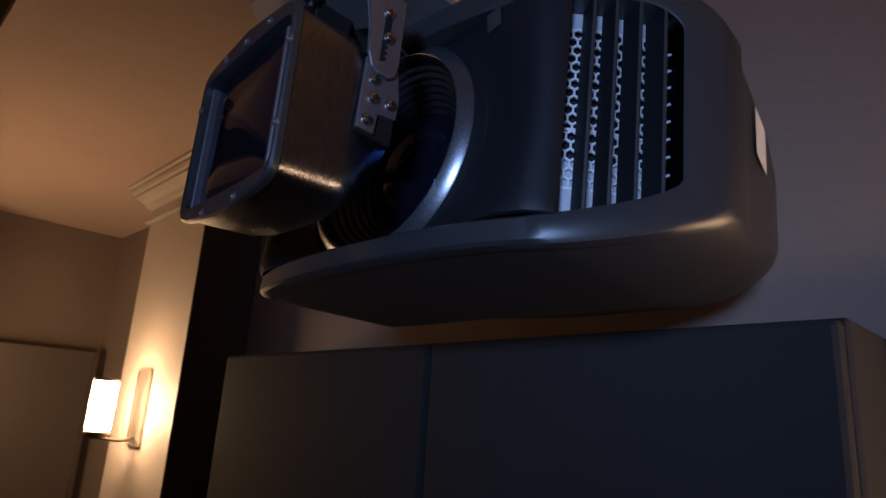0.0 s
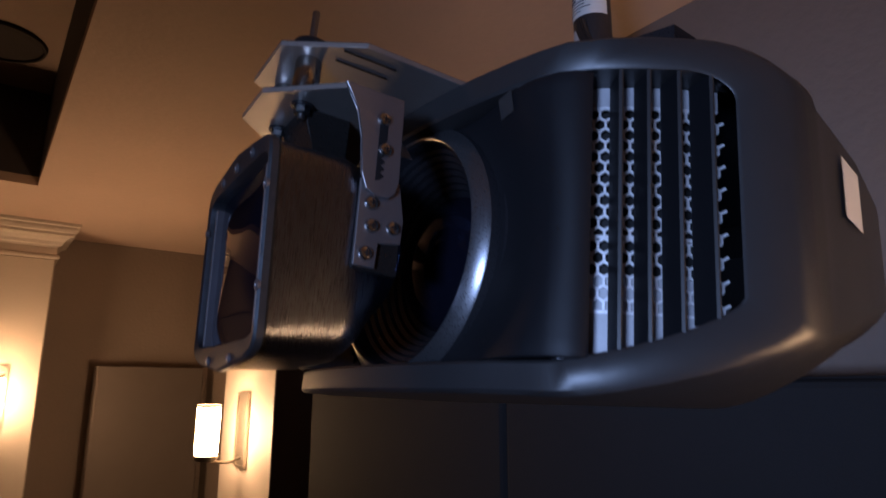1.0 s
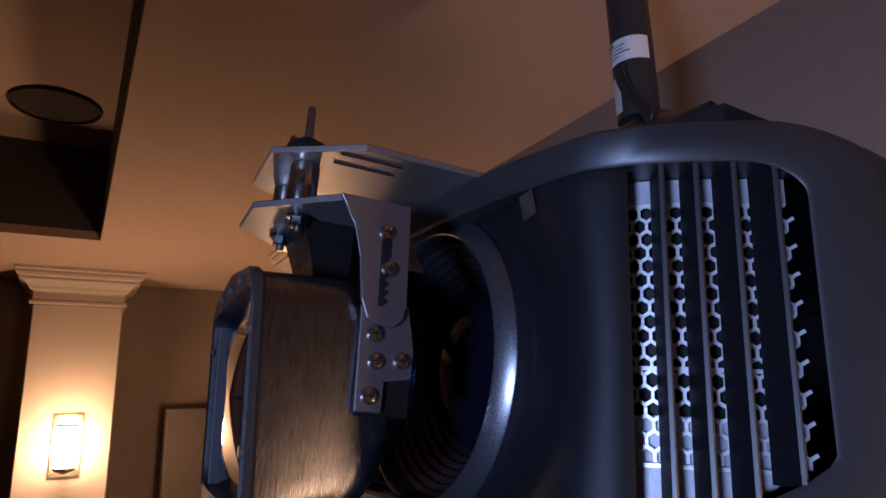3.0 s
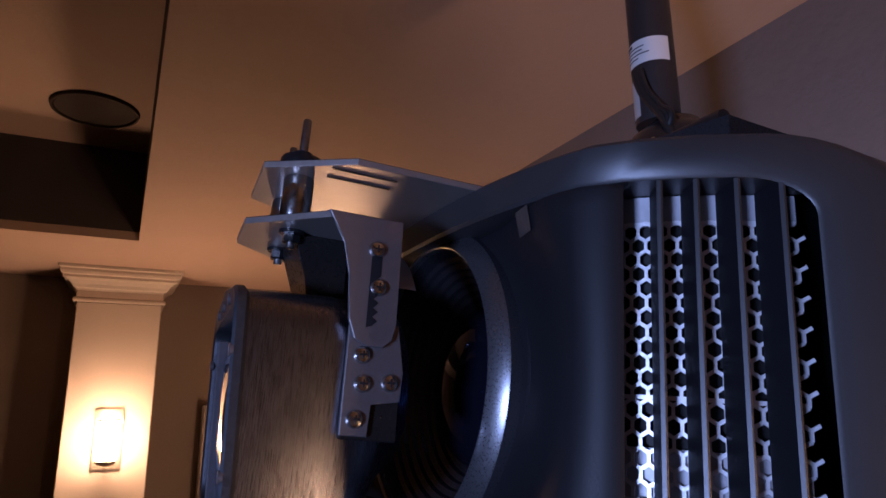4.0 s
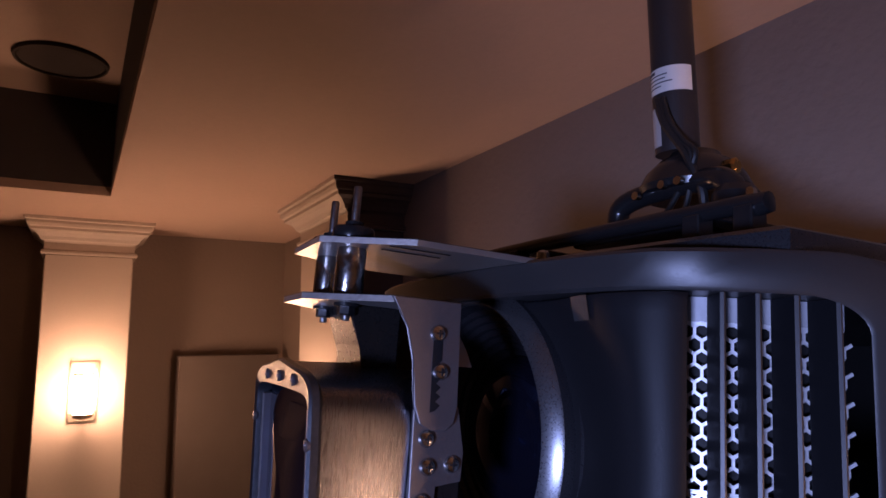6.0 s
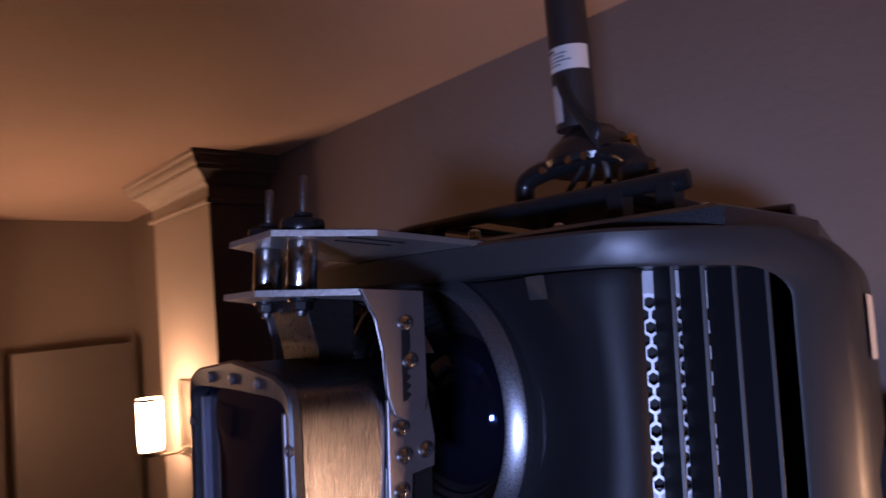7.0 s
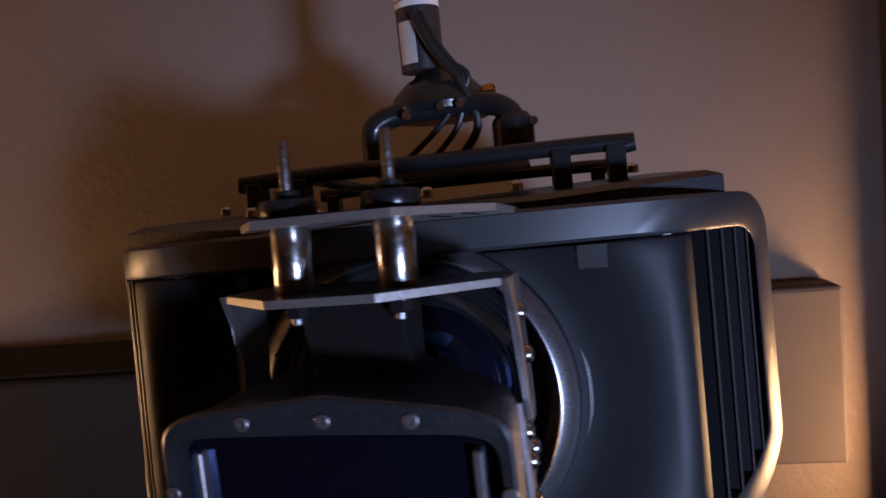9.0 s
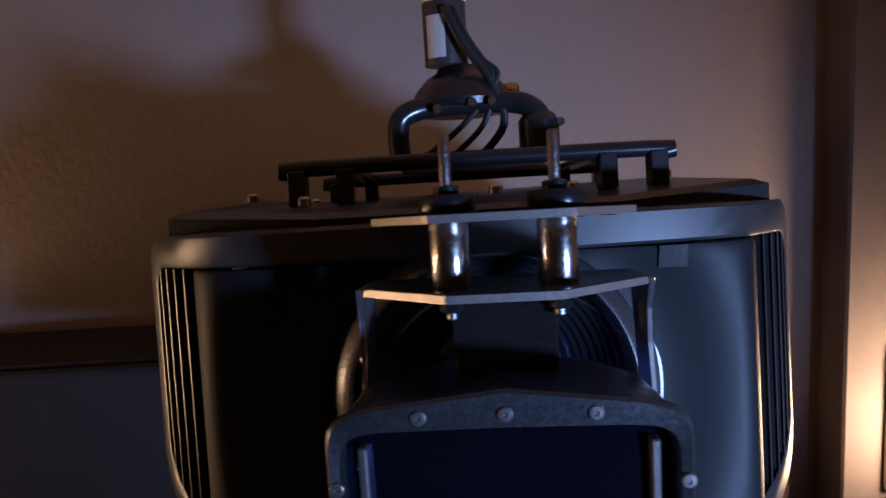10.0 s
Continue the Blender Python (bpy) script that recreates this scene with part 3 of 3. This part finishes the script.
for s in (1, -1):
    cx = -0.005

    def lean(bm, d=0.0):
        for v in bm.verts:
            v.co.x = cx + s * (v.co.x + 0.0695 + (2.22 - v.co.z) * 0.05 + d)
        return local(bm)

    arm = part("side_arm", lean(prism([(-0.117, 2.2195), (-0.106, 2.203), (-0.1015, 2.185), (-0.100, 2.160), (-0.096, 2.150), (-0.089, 2.1465), (-0.080, 2.1465), (-0.075, 2.151), (-0.0735, 2.16), (-0.0735, 2.2195)], 0.0, 0.003, "x", 0.0005)), M_ARM, lensbox, "grey metal arm with a notched slot")
    teeth = [(-0.0905, 2.1565)]
    for k in range(6):
        teeth += [(-0.0875, 2.1575 + 0.005 * k), (-0.0845, 2.1605 + 0.005 * k)]
    teeth += [(-0.0845, 2.197), (-0.0875, 2.2), (-0.0905, 2.197)]
    part("notched_slot", lean(prism(teeth, 0.0029, 0.0033, "x")), M_DARK, arm, "dark notched slot")
    low = part("hood_arm", lean(prism([(-0.0985, 2.158), (-0.0985, 2.100), (-0.0835, 2.100), (-0.0835, 2.117), (-0.067, 2.119), (-0.066, 2.135), (-0.0705, 2.160)], -0.0035, -0.0005, "x", 0.0005)), M_ARM, lensbox, "lower grey arm screwed to the hood")
    part("clamp_block", lean(box(-0.012, -0.0036, -0.0985, -0.066, 2.098, 2.122, 0.001, 1)), M_PLATE, lensbox)
    for y, z, d, host in ((-0.088, 2.2005, 0.003, arm), (-0.0855, 2.179, 0.0034, arm), (-0.0885, 2.127, -0.0005, low), (-0.0735, 2.1285, -0.0005, low), (-0.091, 2.1085, -0.0005, low), (-0.09, 2.142, -0.0005, low)):
        b = revolve([(0.0048, d), (0.0047, d + 0.001), (0.0036, d + 0.0024), (0.0015, d + 0.003)], 16, "x", (0, y, z))
        part("screw", lean(b), M_STEEL, host, "cross-head steel screw", smooth=True)
        part("screw_slot", lean(joined([box(d + 0.0027, d + 0.0033, y - 0.0022, y + 0.0022, z - 0.0004, z + 0.0004), box(d + 0.0027, d + 0.0034, y - 0.0004, y + 0.0004, z - 0.0022, z + 0.0022)])), M_DARK, host)
part("curved_shroud", local(loft([[(0.078 * math.cos(radians(a)) - 0.004, y, AX_Z + 0.078 * math.sin(radians(a))) for a in range(35, 146, 5)] for y in (-0.085, -0.06)], closed=False)), M_ARM, lensbox, "curved grey metal shroud above the lens", smooth=60)

# ---- ceiling mount ----
mount = thing("projector_mount", "gloss black ceiling mount on a dark pipe", "ceiling mount", pose(-0.006, 0.004, 0) @ HANG)
for y in (0.085, 0.275):
    part("cross_bar", local(tube(smooth_line([(-0.134, y, 2.282), (-0.134, y, 2.293), (-0.127, y, 2.298), (0.145, y, 2.298), (0.152, y, 2.293), (0.152, y, 2.282)], 4), 0.0065)), M_MOUNT, mount, "black cross bar", smooth=50)
for x in (-0.096, 0.112):
    part("side_bar", local(box(x - 0.008, x + 0.008, 0.09, 0.27, 2.295, 2.302, 0.001, 1)), M_MOUNT, mount)
for x in (-0.134, -0.096, 0.112, 0.152):
    for y in (0.085, 0.275):
        part("foot", local(box(x - 0.007, x + 0.007, y - 0.008, y + 0.008, 2.268, 2.296, 0.001, 1)), M_MOUNT, mount)
part("centre_plate", local(box(-0.06, 0.085, 0.12, 0.25, 2.300, 2.308, 0.003, 2)), M_MOUNT, mount, "black centre plate")
part("yoke", local(tube(smooth_line([(-0.056, 0.175, 2.306), (-0.057, 0.175, 2.335), (-0.05, 0.175, 2.350), (-0.02, 0.18, 2.358), (0.045, 0.18, 2.358), (0.068, 0.175, 2.35), (0.076, 0.175, 2.335), (0.076, 0.175, 2.306)], 5), 0.0105, 14)), M_MOUNT, mount, "thick black yoke", smooth=50)
part("yoke_joint", local(revolve([(0.016, 2.306), (0.019, 2.31), (0.019, 2.338), (0.014, 2.345)], 24, centre=(0.074, 0.178, 0))), M_MOUNT, mount, smooth=True)
part("dome", local(revolve([(0.05, 2.356), (0.052, 2.362), (0.045, 2.376), (0.034, 2.388), (0.026, 2.392), (0.022, 2.398)], 40, centre=(0.005, 0.212, 0))), M_MOUNT, mount, "black swivel dome", smooth=40)
for x, y, z in ((0.012, 0.166, 2.356), (0.03, 0.166, 2.356), (0.093, 0.176, 2.335), (-0.02, 0.167, 2.352)):
    part("bolt", local(revolve([(0.004, -0.002), (0.004, 0.003), (0.002, 0.004)], 12, "y", (x, y - 0.006, z))), M_STEEL, mount, "small bright bolt", smooth=True)
part("brass_nut", local(revolve([(0.006, -0.006), (0.0075, -0.004), (0.0075, 0.006), (0.005, 0.008)], 8, "x", (0.052, 0.2, 2.372))), M_BRASS, mount, "brass cable fitting", smooth=True)

pipe = thing("ceiling_pipe", "dark painted pipe with a paper label", "pipe", pose(-0.014, 0.225, 2.38))
part("tube", revolve([(0.021, 0.0), (0.021, 0.319)], 40), M_PIPE, pipe, smooth=40)
part("flange", revolve([(0.06, 0.305), (0.062, 0.309), (0.062, 0.3195)], 40), M_PIPE, pipe, smooth=40)
lab = part("paper_label", loft([[(0.0214 * math.cos(radians(a)), 0.0214 * math.sin(radians(a)), z) for a in range(180, 361, 6)] for z in (0.058, 0.083)], closed=False), M_LABEL, pipe, "white paper label", smooth=60)
for k, (a0, a1) in enumerate(((205, 260), (205, 300), (205, 290), (205, 310), (205, 280))):
    z = 0.0795 - 0.0038 * k
    h = 0.0016 if k == 0 else 0.0006
    part("text_bar", loft([[(0.0216 * math.cos(radians(a)), 0.0216 * math.sin(radians(a)), zz) for a in range(a0, a1, 6)] for zz in (z - h, z + h)], closed=False), M_INK, lab)
part("sleeve", loft([[(0.0213 * math.cos(radians(a)), 0.0213 * math.sin(radians(a)), z) for a in range(215, 275, 6)] for z in (0.006, 0.045)], closed=False), M_SLEEVE, pipe, "pale bare patch in the pipe", smooth=60)
for k in range(3):
    d = 0.0035 * k
    pts = [(0.000 + d, -0.024, 0.05), (0.006 + d, -0.028, 0.035), (0.014 + d, -0.03, 0.018), (0.026 + d, -0.03, 0.0), (0.038 + d, -0.032, -0.018), (0.05 - 0.02 * k, -0.03, -0.06), (0.02 - 0.03 * k, -0.02, -0.095)]
    cable = tagged(mesh_ob("cable", tube(smooth_line(pts), 0.0028 if k else 0.004, 8), M_CABLE, True), "black cable hanging from the ceiling pipe", "cable", "mount cables")
    cable.matrix_world = pose(-0.014, 0.225, 2.38)
